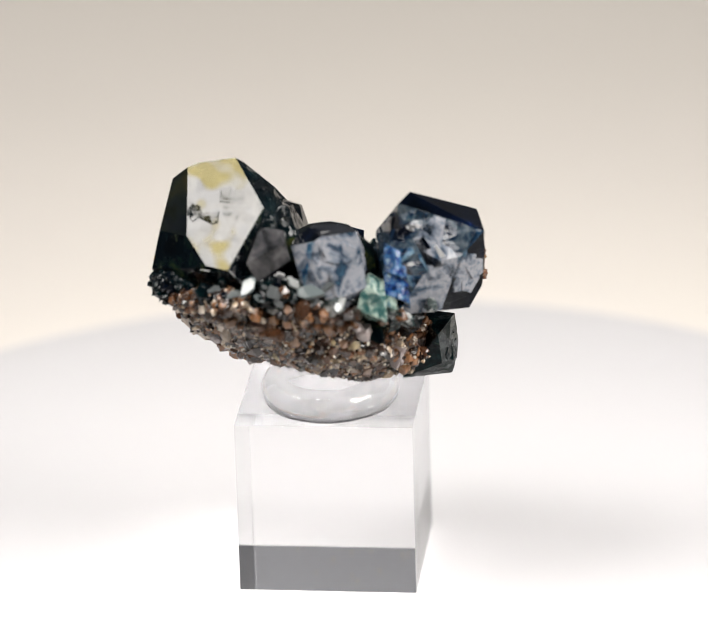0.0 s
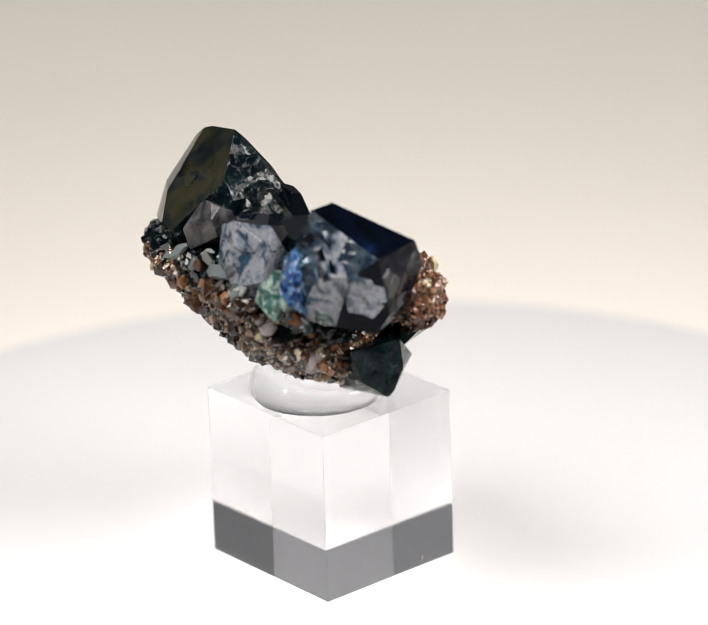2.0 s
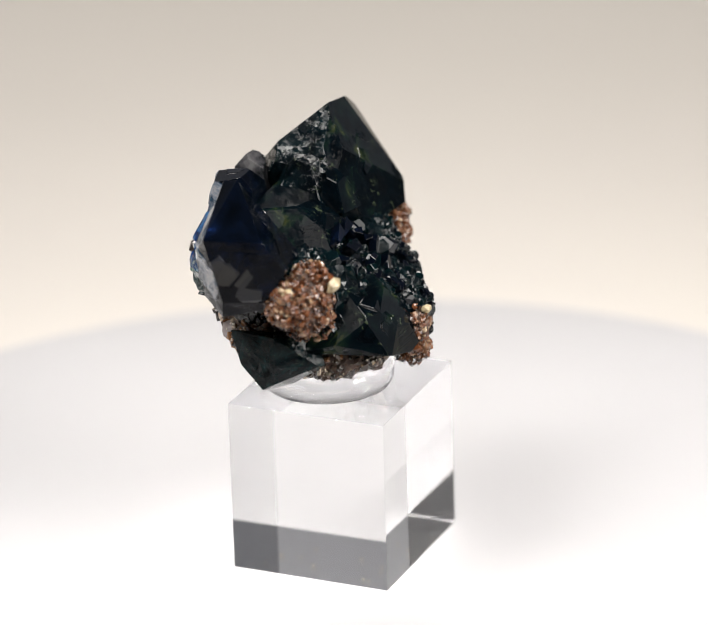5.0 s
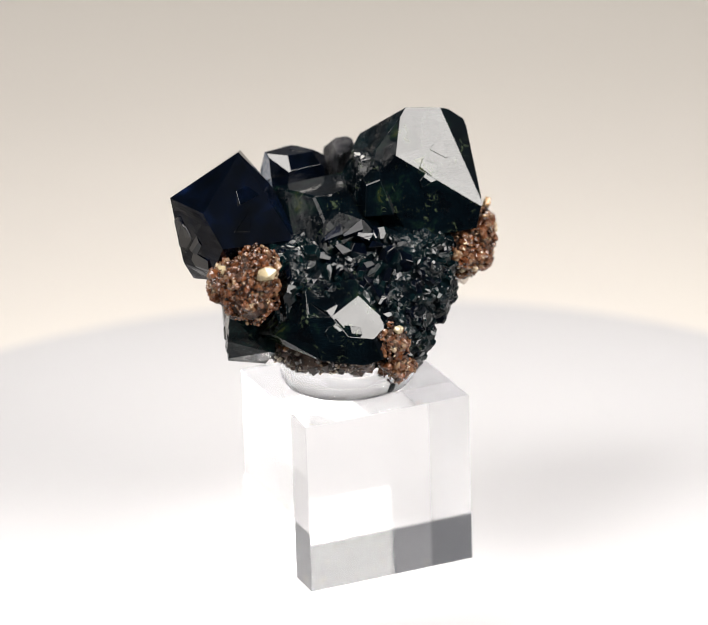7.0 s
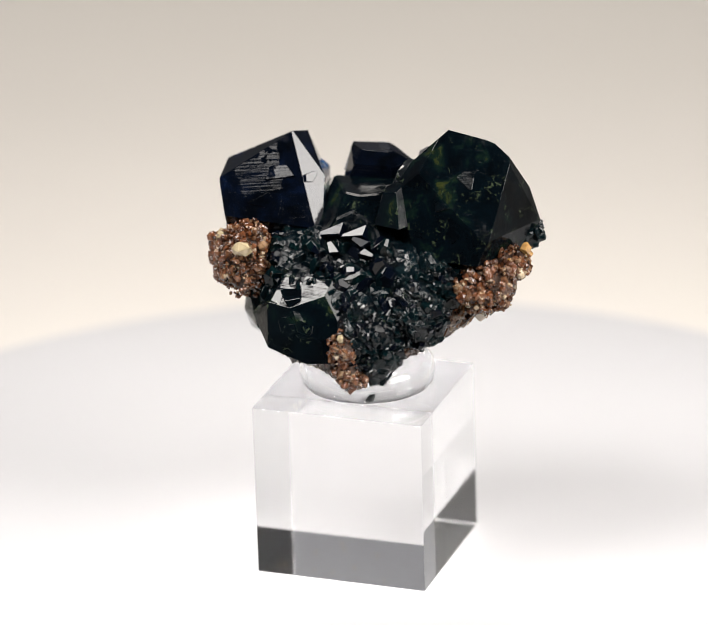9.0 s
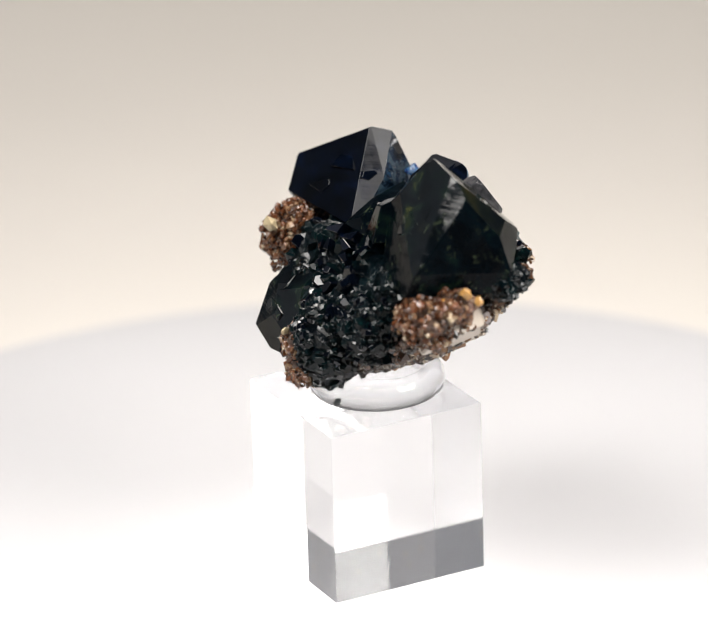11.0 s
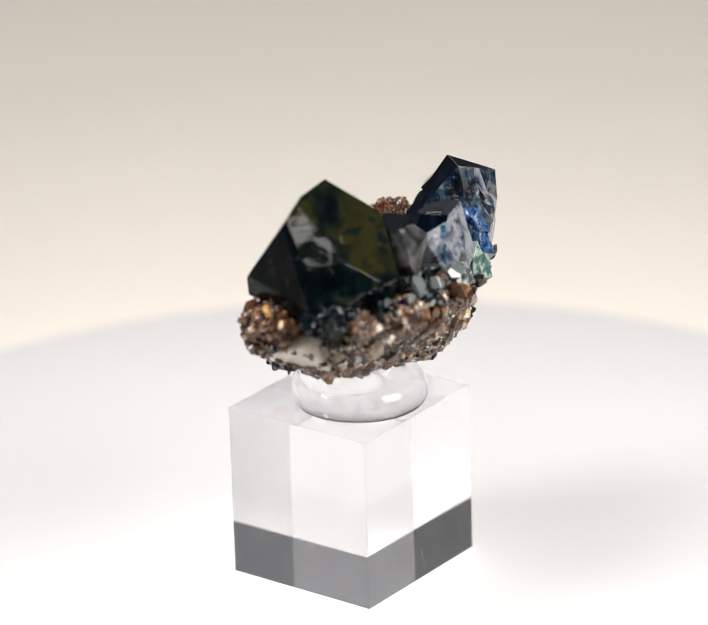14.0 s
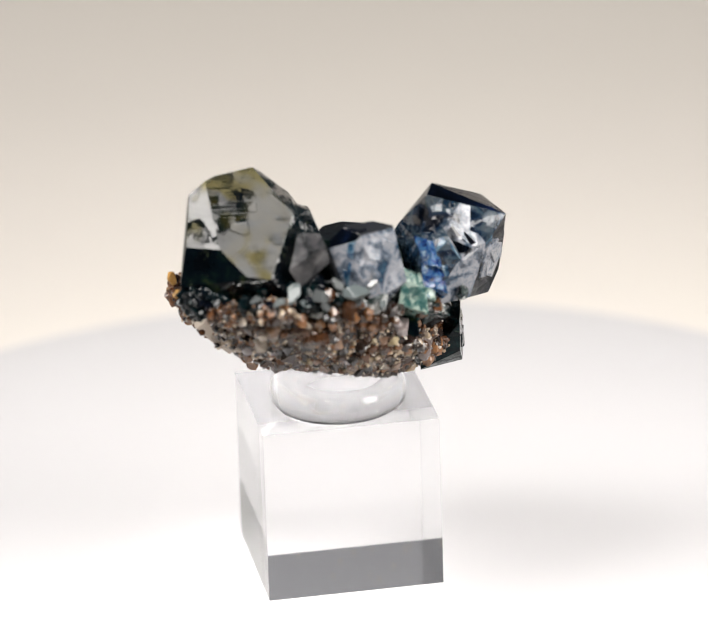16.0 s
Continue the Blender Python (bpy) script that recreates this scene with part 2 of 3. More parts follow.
def clear_material(name, ior, rough, colour=(1, 1, 1)):
    m, nt, b = material(name)
    b.inputs["Base Color"].default_value = (*colour, 1)
    b.inputs["Transmission Weight"].default_value = 1.0
    b.inputs["IOR"].default_value = ior
    v = coords(nt, 1000.0)
    nt.links.new(ramp(nt, noise_tex(nt, v, 0.12, 4.0), ((0.35, grey(rough[0])), (0.75, grey(rough[1])))), b.inputs["Roughness"])
    return m


M_ACRYLIC = clear_material("clear_acrylic", 1.49, (0.0, 0.012), (0.97, 0.97, 0.975))
# Grey tint puts the missing shade below the block into its bottom face.
M_UNDERSIDE = clear_material("shade_tinted_acrylic_underside", 1.49, (0.005, 0.04), (0.50, 0.505, 0.52))
M_GEL = clear_material("clear_mounting_gel", 1.40, (0.0, 0.03), (0.99, 0.99, 0.985))


def paper_material(name, colour, rough, spec):
    m, nt, b = material(name)
    v = coords(nt, 1.0)
    d = tuple(0.965 * c for c in colour)
    nt.links.new(ramp(nt, noise_tex(nt, v, 9.0, 5.0), ((0.3, d), (0.7, colour))), b.inputs["Base Color"])
    b.inputs["Roughness"].default_value = rough
    b.inputs["Specular IOR Level"].default_value = spec
    nt.links.new(bump(nt, noise_tex(nt, v, 900.0, 3.0), 0.05, 0.0002), b.inputs["Normal"])
    return m


M_TABLE = paper_material("warm_white_backdrop_paper", (0.64, 0.606, 0.565), 0.75, 0.25)
M_DISC = paper_material("white_plastic_turntable", (0.43, 0.427, 0.438), 0.45, 0.4)
M_WALL = paper_material("painted_room_wall", (0.09, 0.092, 0.098), 0.9, 0.2)
M_PALE_WALL = paper_material("pale_blue_grey_wall", (0.135, 0.141, 0.156), 0.9, 0.2)
M_SIDE_WALL = paper_material("light_blue_grey_wall", (0.66, 0.70, 0.78), 0.9, 0.2)


# ---- mesh helpers ----
def mesh_object(name, bm, mat, parent=None, label="", smooth=False):
    me = bpy.data.meshes.new(name)
    bm.to_mesh(me)
    bm.free()
    me.materials.append(mat)
    if smooth:
        me.polygons.foreach_set("use_smooth", [True] * len(me.polygons))
    ob = new(name, me)
    if parent is not None:
        ob.parent = parent
    if label:
        tagged(ob, label)
    return ob


def part(name, bm, mat, parent, label="", smooth=False):
    return mesh_object(name, bm, mat, parent, label, smooth)


def way(az, el):
    a, e = radians(az), radians(el)
    return Vector((math.cos(e) * math.cos(a), math.cos(e) * math.sin(a), math.sin(e)))


def box_bm(x0, y0, z0, x1, y1, z1, bevel=0.0, segments=2):
    bm = bmesh.new()
    bmesh.ops.create_cube(bm, size=1.0)
    bmesh.ops.scale(bm, vec=(x1 - x0, y1 - y0, z1 - z0), verts=bm.verts)
    bmesh.ops.translate(bm, vec=((x0 + x1) / 2, (y0 + y1) / 2, (z0 + z1) / 2), verts=bm.verts)
    if bevel:
        bmesh.ops.bevel(bm, geom=bm.edges[:], offset=bevel, segments=segments, affect="EDGES", profile=0.5)
    return bm


def faceted(centre, facets, bevel=0.12, reach=30.0):
    """A crystal from its faces: azimuth, elevation and distance in mm of each face from the centre."""
    return cut_solid(centre, [(way(a, e), d) for a, e, d in facets], bevel, reach)


def cut_solid(centre, planes, bevel, reach):
    bm = bmesh.new()
    bmesh.ops.create_cube(bm, size=2 * reach)
    for n, d in planes:
        r = bmesh.ops.bisect_plane(bm, geom=bm.verts[:] + bm.edges[:] + bm.faces[:], dist=1e-4, plane_co=n * d, plane_no=n, clear_outer=True)
        cut = [g for g in r["geom_cut"] if isinstance(g, bmesh.types.BMEdge)]
        if cut:
            bmesh.ops.holes_fill(bm, edges=cut, sides=0)
    bmesh.ops.remove_doubles(bm, verts=bm.verts[:], dist=0.02)
    bmesh.ops.dissolve_degenerate(bm, dist=0.02, edges=bm.edges[:])
    if bevel:
        bmesh.ops.bevel(bm, geom=bm.edges[:], offset=bevel, segments=1, affect="EDGES", clamp_overlap=True)
    bmesh.ops.recalc_face_normals(bm, faces=bm.faces[:])
    bmesh.ops.translate(bm, vec=centre, verts=bm.verts)
    bmesh.ops.scale(bm, vec=(MM, MM, MM), verts=bm.verts)
    return bm


def plates(ob, centre, facets, index, count, size, tilt, mat, seed):
    """Thin growth plates and chips on one face of a crystal, each leaning a little its own way."""
    rng = random.Random(seed)
    n, d = way(*facets[index][:2]), facets[index][2]
    u = n.orthogonal().normalized()
    w = n.cross(u)
    for _ in range(count):
        a, r = rng.uniform(0, 6.28), rng.uniform(0.0, 4.2)
        off = n * d + (u * math.cos(a) + w * math.sin(a)) * r
        if any(way(az, el).dot(off) > h + 0.2 for k, (az, el, h) in enumerate(facets) if k != index):
            continue
        lean = (n + (u * rng.uniform(-1, 1) + w * rng.uniform(-1, 1)) * math.tan(radians(tilt))).normalized()
        planes = [(lean, rng.uniform(0.04, 0.22)), (-n, 0.8)]
        start = rng.uniform(0, 6.28)
        for k in range(rng.choice((4, 5, 6))):
            b = start + k * 1.3 + rng.uniform(-0.3, 0.3)
            planes.append(((u * math.cos(b) + w * math.sin(b) + 0.4 * n).normalized(), size * rng.uniform(0.45, 1.2)))
        for k, (az, el, h) in enumerate(facets):
            if k != index:
                planes.append((way(az, el), h - way(az, el).dot(off) - 0.02))
        bm = cut_solid(Vector(centre) + off, planes, 0.03, 8.0)
        if len(bm.faces) > 3:
            part("growth_plate", bm, mat, ob)
        else:
            bm.free()


SOLIDS = []       # centre and faces of the large crystals, to keep grains out of them


def inside_solid(p, margin=0.25):
    for c, fs in SOLIDS:
        q = p - c
        if all(q.dot(n) < d - margin for n, d in fs):
            return True
    return False


def crystal(centre, facets, mat, parent, label="", bevel=0.12, name="crystal", other=None, where=None):
    """other: a second material, on the faces whose normal meets where()."""
    SOLIDS.append((Vector(centre), [(way(a, e), d) for a, e, d in facets]))
    bm = faceted(centre, facets, bevel)
    if other is not None:
        for f in bm.faces:
            f.material_index = 1 if where(f.normal) else 0
    ob = part(name, bm, mat, parent, label)
    if other is not None:
        ob.data.materials.append(other)
    return ob


def reach_along(facets, d):
    best, normal = 1e9, d
    for n, h in facets:
        k = n.dot(d)
        if k > 1e-4 and h / k < best:
            best, normal = h / k, n
    return best, normal


def rock_bm(centre, facets, level, rough, scale):
    """An uneven lump: rounded from its bounding faces, with noise on the surface; mm."""
    fs = [(way(a, e), d) for a, e, d in facets]
    bm = bmesh.new()
    bmesh.ops.create_icosphere(bm, subdivisions=level, radius=1.0)
    c = Vector(centre)
    for v in bm.verts:
        d = v.co.normalized()
        r, _ = reach_along(fs, d)
        p = c + d * r
        p += d * rough * (noise.fractal(p * scale, 0.9, 2.1, 5) + 0.6 * abs(noise.noise(p * scale * 3.1)) - 0.3)
        v.co = p * MM
    return bm


def ball_facets(rx, ry, rz):
    """Bounding faces of an ellipsoid."""
    out = []
    for el in (-90, -60, -30, 0, 30, 60, 90):
        for az in range(0, 360, 30):
            n = way(az, el)
            out.append((az, el, math.sqrt((rx * n.x) ** 2 + (ry * n.y) ** 2 + (rz * n.z) ** 2)))
    return out


def turn_any(rng):
    return Euler((rng.uniform(0, 6.28), rng.uniform(0, 6.28), rng.uniform(0, 6.28))).to_matrix()


def grain_shapes(rng, count, level=1, cuts=8):
    shapes = []
    for _ in range(count):
        bm = bmesh.new()
        bmesh.ops.create_icosphere(bm, subdivisions=level, radius=1.0)
        stretch = Vector((rng.uniform(0.75, 1.25), rng.uniform(0.75, 1.25), rng.uniform(0.6, 1.0)))
        planes = [(turn_any(rng) @ Vector((0, 0, 1)), rng.uniform(0.42, 0.78)) for _ in range(cuts)]
        for v in bm.verts:
            p = v.co.copy()
            for n, d in planes:
                k = p.dot(n)
                if k > d:
                    p -= n * (k - d)
            v.co = Vector((p.x * stretch.x, p.y * stretch.y, p.z * stretch.z)) * rng.uniform(0.94, 1.06)
        bm.verts.ensure_lookup_table()
        shapes.append(([v.co.copy() for v in bm.verts], [[v.index for v in f.verts] for f in bm.faces]))
        bm.free()
    return shapes


def joined(name, placed, mat, parent, label):
    verts, faces = [], []
    for (vs, fs), m in placed:
        base = len(verts)
        verts.extend(tuple(m @ v) for v in vs)
        faces.extend([[i + base for i in f] for f in fs])
    me = bpy.data.meshes.new(name)
    me.from_pydata(verts, [], faces)
    me.materials.append(mat)
    ob = new(name, me)
    ob.parent = parent
    return tagged(ob, label, kind="stuff")


def shape_mesh(name, shape, mat):
    me = bpy.data.meshes.new(name)
    me.from_pydata([tuple(v) for v in shape[0]], [], shape[1])
    me.materials.append(mat)
    return me


# ---- the room ----
def room():
    floor = mesh_object("floor", box_bm(-2.2, -2.6, -0.80, 2.2, 2.2, -0.75), M_WALL)
    tagged(floor, "plain grey room floor", "floor", kind="structure")
    for name, b in (("wall_north", (-2.2, 2.2, -0.75, 2.2, 2.3, 1.75)), ("wall_south", (-2.2, -2.7, -0.75, 2.2, -2.6, 1.75)),
                    ("wall_west", (-2.3, -2.7, -0.75, -2.2, 2.3, 1.75)), ("wall_east", (2.2, -2.7, -0.75, 2.3, 2.3, 1.75))):
        tagged(mesh_object(name, box_bm(*b), {"wall_south": M_WALL, "wall_north": M_PALE_WALL}.get(name, M_SIDE_WALL)), "plain grey painted room wall", "wall", kind="structure")
    tagged(mesh_object("ceiling", box_bm(-2.3, -2.7, 1.75, 2.3, 2.3, 1.85), M_WALL), "plain grey room ceiling", "ceiling", kind="structure")
    table = new("table")
    tagged(table, "wide table covered with warm white backdrop paper", "table")
    part("tabletop", box_bm(-0.75, -0.6, -0.055, 0.75, 0.75, -0.022, 0.002), M_TABLE, table)
    for sx in (-0.70, 0.70):
        for sy in (-0.55, 0.70):
            part("leg", box_bm(sx - 0.025, sy - 0.025, -0.75, sx + 0.025, sy + 0.025, -0.055, 0.002), M_WALL, table)


room()


# ---- turntable, block and gel ----
def lathe(profile, steps=96):
    bm = bmesh.new()
    rings = []
    for r, z in profile:
        if r < 1e-7:
            rings.append([bm.verts.new((0, 0, z))])
        else:
            rings.append([bm.verts.new((r * math.cos(2 * math.pi * i / steps), r * math.sin(2 * math.pi * i / steps), z)) for i in range(steps)])
    for a, b in zip(rings, rings[1:]):
        for i in range(steps):
            j = (i + 1) % steps
            if len(a) == 1:
                bm.faces.new((a[0], b[i], b[j]))
            elif len(b) == 1:
                bm.faces.new((a[i], b[0], a[j]))
            else:
                bm.faces.new((a[i], b[i], b[j], a[j]))
    bmesh.ops.recalc_face_normals(bm, faces=bm.faces[:])
    return bm


def turntable():
    tt = new("turntable")
    tagged(tt, "round white plastic display turntable, slowly turning", "turntable")
    edge = [(0.100 - 0.004 * (1 - math.cos(a)), 0.004 * math.sin(a) - 0.004) for a in [i * math.pi / 16 for i in range(9)]]
    prof = [(0, -0.016), (0.094, -0.016), (0.098, -0.013), (0.100, -0.009)] + edge + [(0.06, 0.0), (0.0, 0.0)]
    part("disc", lathe(prof, 192), M_DISC, tt, smooth=True)
    part("foot", lathe([(0, -0.022), (0.07, -0.022), (0.07, -0.016), (0, -0.016)], 96), M_DISC, tt)
    return tt


def acrylic_block():
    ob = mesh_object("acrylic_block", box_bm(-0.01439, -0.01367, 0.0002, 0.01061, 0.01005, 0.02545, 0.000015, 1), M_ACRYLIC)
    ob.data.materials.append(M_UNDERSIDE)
    # Only the bottom face is tinted; it greys the view through the top.
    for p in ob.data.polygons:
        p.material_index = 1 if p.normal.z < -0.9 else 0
    return tagged(ob, "clear polished acrylic cube display base on the turntable", "display base")


def mounting_gel():
    prof = [(8.7, 25.46), (9.2, 25.7), (9.6, 26.3), (9.75, 27.2), (9.6, 28.2), (9.1, 29.2), (8.3, 29.9), (7.2, 30.3), (4.5, 30.5), (0, 30.5)]
    bm = lathe([(r * MM, z * MM) for r, z in prof], 72)
    for v in bm.verts:
        k = 1 + 0.02 * noise.noise(v.co * 220)
        v.co.x, v.co.y = v.co.x * k - 0.0019, v.co.y * k - 0.0038
    ob = mesh_object("mounting_gel", bm, M_GEL, smooth=True)
    return tagged(ob, "flattened blob of clear mounting gel on the acrylic cube", "mounting gel")


TURNTABLE, BLOCK, GEL = turntable(), acrylic_block(), mounting_gel()
BLOCK.visible_shadow = False      # clear pieces let the light through
GEL.visible_shadow = False


def specks():
    """Dust under the block and a dark splinter stuck to the edge of the gel."""
    rng = random.Random(3)
    shape = grain_shapes(rng, 1, 1, 3)[0]
    dust = shape_mesh("dust_speck", shape, M_CREAM)
    for _ in range(11):
        ob = new("dust_speck", dust)
        ob.parent = BLOCK
        ob.matrix_basis = pose(rng.uniform(-0.0125, 0.009), rng.uniform(-0.012, 0.0085), 0.0005) @ Matrix.Scale(rng.uniform(0.00008, 0.00018), 4)
    ob = new("splinter", shape_mesh("splinter", shape, M_TEAL))
    ob.parent = GEL
    ob.matrix_basis = pose(-0.0049, 0.0038, 0.0264, 20, 30, 10) @ Matrix.Diagonal((0.0011, 0.0006, 0.0007, 1))
    tagged(ob, "dark crystal splinter")


specks()

# ---- the mineral specimen ----
SPECIMEN = new("mineral_specimen")
tagged(SPECIMEN, "cluster of blue-black glassy crystals on brown sugary matrix", "mineral")

# large crystals: centre in mm, then faces
BIG_C, BIG_F = (-15.5, -9.3, 52.4), ((109, -85, 6.8), (-131, 36, 7.0), (-101, 45, 6.1), (-7, -12, 7.7), (166, 5, 8.0), (94, 32, 7.0), (-110, -26, 8.8), (-54, 19, 8.7), (80, 16, 7.4), (-7, -51, 8.4), (164, -17, 8.8), (-103, -60, 8.7), (116, 33, 8.0), (-129, 17, 7.5), (-7, 46, 8.9), (-4, 29, 8.9), (-122, -12, 8.9), (178, 12, 8.4), (47, -1, 9.8), (50, 39, 9.1))
BIG = crystal(BIG_C, BIG_F, M_POLISH, SPECIMEN, "largest blue-black crystal with mirror-like faces", 0.2, other=M_TEAL, where=lambda n: n.x > 0.3)
BIG.data.materials.append(M_AMBER)
BIG.data.materials.append(M_DIMMED)
# Low and sideways faces take the shade-dimmed copy, the front ones amber.
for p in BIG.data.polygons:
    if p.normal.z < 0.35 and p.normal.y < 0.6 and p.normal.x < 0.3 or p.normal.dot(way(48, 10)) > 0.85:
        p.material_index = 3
    if max(p.normal.dot(way(-131, 36)), p.normal.dot(way(-101, 45))) > 0.97:
        p.material_index = 2
STEEL_C, STEEL_F = (13.8, -10.4, 49.8), ((112, 34, 6.2), (142, -71, 6.0), (11, 62, 7.2), (100, -33, 7.5), (-164, -14, 7.6), (12, -1, 6.8), (-42, -13, 5.0), (-71, 24, 5.0), (-167, 1, 7.6), (-157, 20, 7.9), (21, -8, 7.1), (-83, 19, 5.4), (141, 35, 7.3), (-72, -11, 5.4), (-85, -3, 5.9), (-47, 55, 7.0), (-62, -7, 4.9), (-72, -67, 7.4), (165, 39, 8.3), (20, -33, 8.0))
STEEL = crystal(STEEL_C, STEEL_F, M_FRACTURE, SPECIMEN, "fractured steel-blue crystal with polished striated back faces", 0.24, other=M_STRIATE, where=lambda n: n.y > 0.2 or n.x > 0.6 or n.z > 0.75)
STEEL.data.materials.append(M_RIBBED)
STEEL.data.materials.append(M_PLATE)
for p in STEEL.data.polygons:
    if p.normal.x > 0.6 and p.normal.z < 0.4:
        p.material_index = 2
    elif p.normal.dot(way(-58, -8)) > 0.9:
        p.material_index = 3
crystal((-7.6, -17.1, 53.0), ((164, 12, 2.2), (101, 5, 2.3), (-98, 33, 2.2), (7, 13, 2.2), (-34, -46, 2.5), (101, -84, 3.3), (115, 11, 2.3), (-82, 4, 2.1), (-177, -27, 3.4), (-68, -6, 2.2), (-25, 48, 3.1), (80, 62, 2.9), (-170, 55, 3.4)), M_LILAC, SPECIMEN, "striped lilac-grey crystal grown onto the largest one")
MID_C, MID_F = (0.3, -16.5, 50.9), ((96, 9, 4.3), (96, -69, 5.4), (5, 9, 4.5), (-165, -12, 4.6), (-156, -57, 4.8), (-74, 13, 3.2), (164, 13, 5.4), (-4, -45, 5.8), (-127, 87, 5.2), (-94, 8, 3.5), (-121, 12, 4.2), (-150, 57, 5.4), (-57, -33, 5.3), (-112, -48, 5.2), (96, 52, 5.3), (45, 48, 5.6), (148, 44, 5.7), (30, 20, 4.9), (150, 8, 5.0))
MID = crystal(MID_C, MID_F, M_PLATE, SPECIMEN, "blocky grey-blue crystal between the two large ones", other=M_STRIATE, where=lambda n: n.y > 0.1 or n.z > 0.8)
WEDGE_C, WEDGE_F = (4.0, 6.0, 37.3), ((15, -66, 4.1), (-98, 25, 4.6), (-146, 0, 4.2), (-88, -52, 5.6), (79, 27, 3.2), (82, 50, 3.6), (-3, 38, 6.7), (93, 34, 3.15), (88, 17, 3.5), (47, -66, 4.4), (106, -64, 5.8), (40, 12, 5.0), (20, 38, 5.7), (22, -36, 5.5), (115, 43, 4.6), (101, 20, 4.2))
# Faces towards +x use the shade-dimmed copy.
WEDGE = crystal(WEDGE_C, WEDGE_F, M_POLISH, SPECIMEN, "black wedge-shaped crystal with a sharp lower corner", 0.2, other=M_DIMMED, where=lambda n: n.x > 0.55)
FOOT_C, FOOT_F = (13.5, -4.9, 34.1), ((-160, 30, 3.4), (163, -13, 3.7), (-176, 82, 4.3), (62, 32, 4.4), (-86, -83, 3.5), (-13, 5, 2.5), (55, -51, 3.0), (-17, -2, 2.4), (-87, -17, 4.6), (-68, -46, 3.6), (38, 6, 3.2), (36, -21, 2.8))
FOOT = crystal(FOOT_C, FOOT_F, M_DEEP, SPECIMEN, "dark teal crystal at the foot of the cluster")
AZURE_C, AZURE_F = (9.3, -16.7, 49.0), ((10, 5, 1.5), (180, 0, 1.5), (-90, 15, 1.2), (90, 0, 2.5), (20, 62, 2.2), (-120, -50, 2.6), (-45, 20, 1.4), (200, 45, 2.0), (-100, 50, 1.9))
AZURE = crystal(AZURE_C, AZURE_F, M_AZURE, SPECIMEN, "bright azure crystal fragment")
crystal((9.0, -16.4, 51.6), ((0, 10, 1.1), (180, -10, 1.2), (-95, 25, 1.0), (90, 0, 2.2), (30, 60, 1.6), (-120, -50, 2.0), (-45, 30, 1.1), (200, 45, 1.6)), M_AZURE, SPECIMEN, "mottled blue crystal chip")
crystal((8.2, -17.3, 47.2), ((0, 0, 1.3), (175, 10, 1.2), (-80, 20, 1.0), (90, 0, 2.2), (50, 60, 1.4), (-120, -50, 1.9), (-30, 30, 1.3)), M_SEA, SPECIMEN, "cyan and green crystal chip")
plates(AZURE, AZURE_C, AZURE_F, 2, 5, 0.8, 14, M_AZURE, 31)
crystal((6.3, -18.0, 46.8), ((10, 0, 1.6), (170, 10, 1.7), (-90, 10, 1.4), (90, 0, 2.5), (20, 60, 2.4), (-120, -50, 2.6), (-40, 30, 1.7), (220, 50, 2.2)), M_SEA, SPECIMEN, "pale sea-green crystal fragment")

crystal((-7.4, -8.3, 54.0), ((0, 20, 2.2), (60, 30, 2.6), (120, 25, 3.0), (180, 10, 3.2), (-60, 25, 3.2), (-120, 20, 3.4), (30, 70, 2.9), (-160, 62, 3.0), (0, -90, 4.0), (90, 0, 4.2)), M_TEAL, SPECIMEN, "rough dark crystal behind the largest one")
crystal((-6.4, -3.8, 53.2), ((0, 12, 1.5), (75, 20, 1.6), (150, 22, 1.9), (-60, 18, 1.7), (-130, 10, 2.0), (45, 65, 1.8), (0, -90, 3.0)), M_POLISH, SPECIMEN, "small black crystal knob")
crystal((-20.0, -6.4, 40.1), ((188, -47, 1.5), (8, 47, 1.4), (98, 0, 4.6), (278, 0, 4.9), (188, 43, 2.9), (8, -43, 3.0), (140, 10, 4.5), (240, 20, 4.4)), M_QUARTZ, SPECIMEN, "pale cream quartz cleavage patch", 0.3, "quartz")

for index, count, size, tilt in ((3, 7, 2.2, 5), (2, 3, 1.5, 5), (6, 4, 2.4, 4), (8, 1, 1.4, 4), (5, 2, 1.2, 3)):
    plates(BIG, BIG_C, BIG_F, index, count, size, tilt, M_AMBER if index == 2 else M_POLISH, 40 + index)
for index, count, size, tilt, mat in ((0, 1, 1.2, 3, M_STRIATE), (12, 1, 1.2, 4, M_STRIATE), (7, 5, 2.0, 12, M_PLATE), (7, 5, 1.4, 16, M_STRIATE), (11, 12, 1.3, 16, M_DENIM), (13, 6, 2.4, 9, M_PLATE), (16, 6, 2.4, 8, M_PLATE), (14, 9, 1.2, 16, M_DENIM), (5, 4, 1.6, 6, M_STRIATE), (10, 4, 1.5, 7, M_STRIATE), (6, 6, 2.2, 8, M_PLATE)):
    plates(STEEL, STEEL_C, STEEL_F, index, count, size, tilt, mat, 60 + index)
for index, count, size, tilt, mat in ((5, 6, 2.2, 8, M_PLATE), (9, 5, 2.0, 10, M_PLATE), (10, 6, 1.1, 14, M_DENIM), (2, 4, 1.4, 10, M_PLATE), (8, 6, 1.5, 9, M_STRIATE)):
    plates(MID, MID_C, MID_F, index, count, size, tilt, mat, 80 + index)
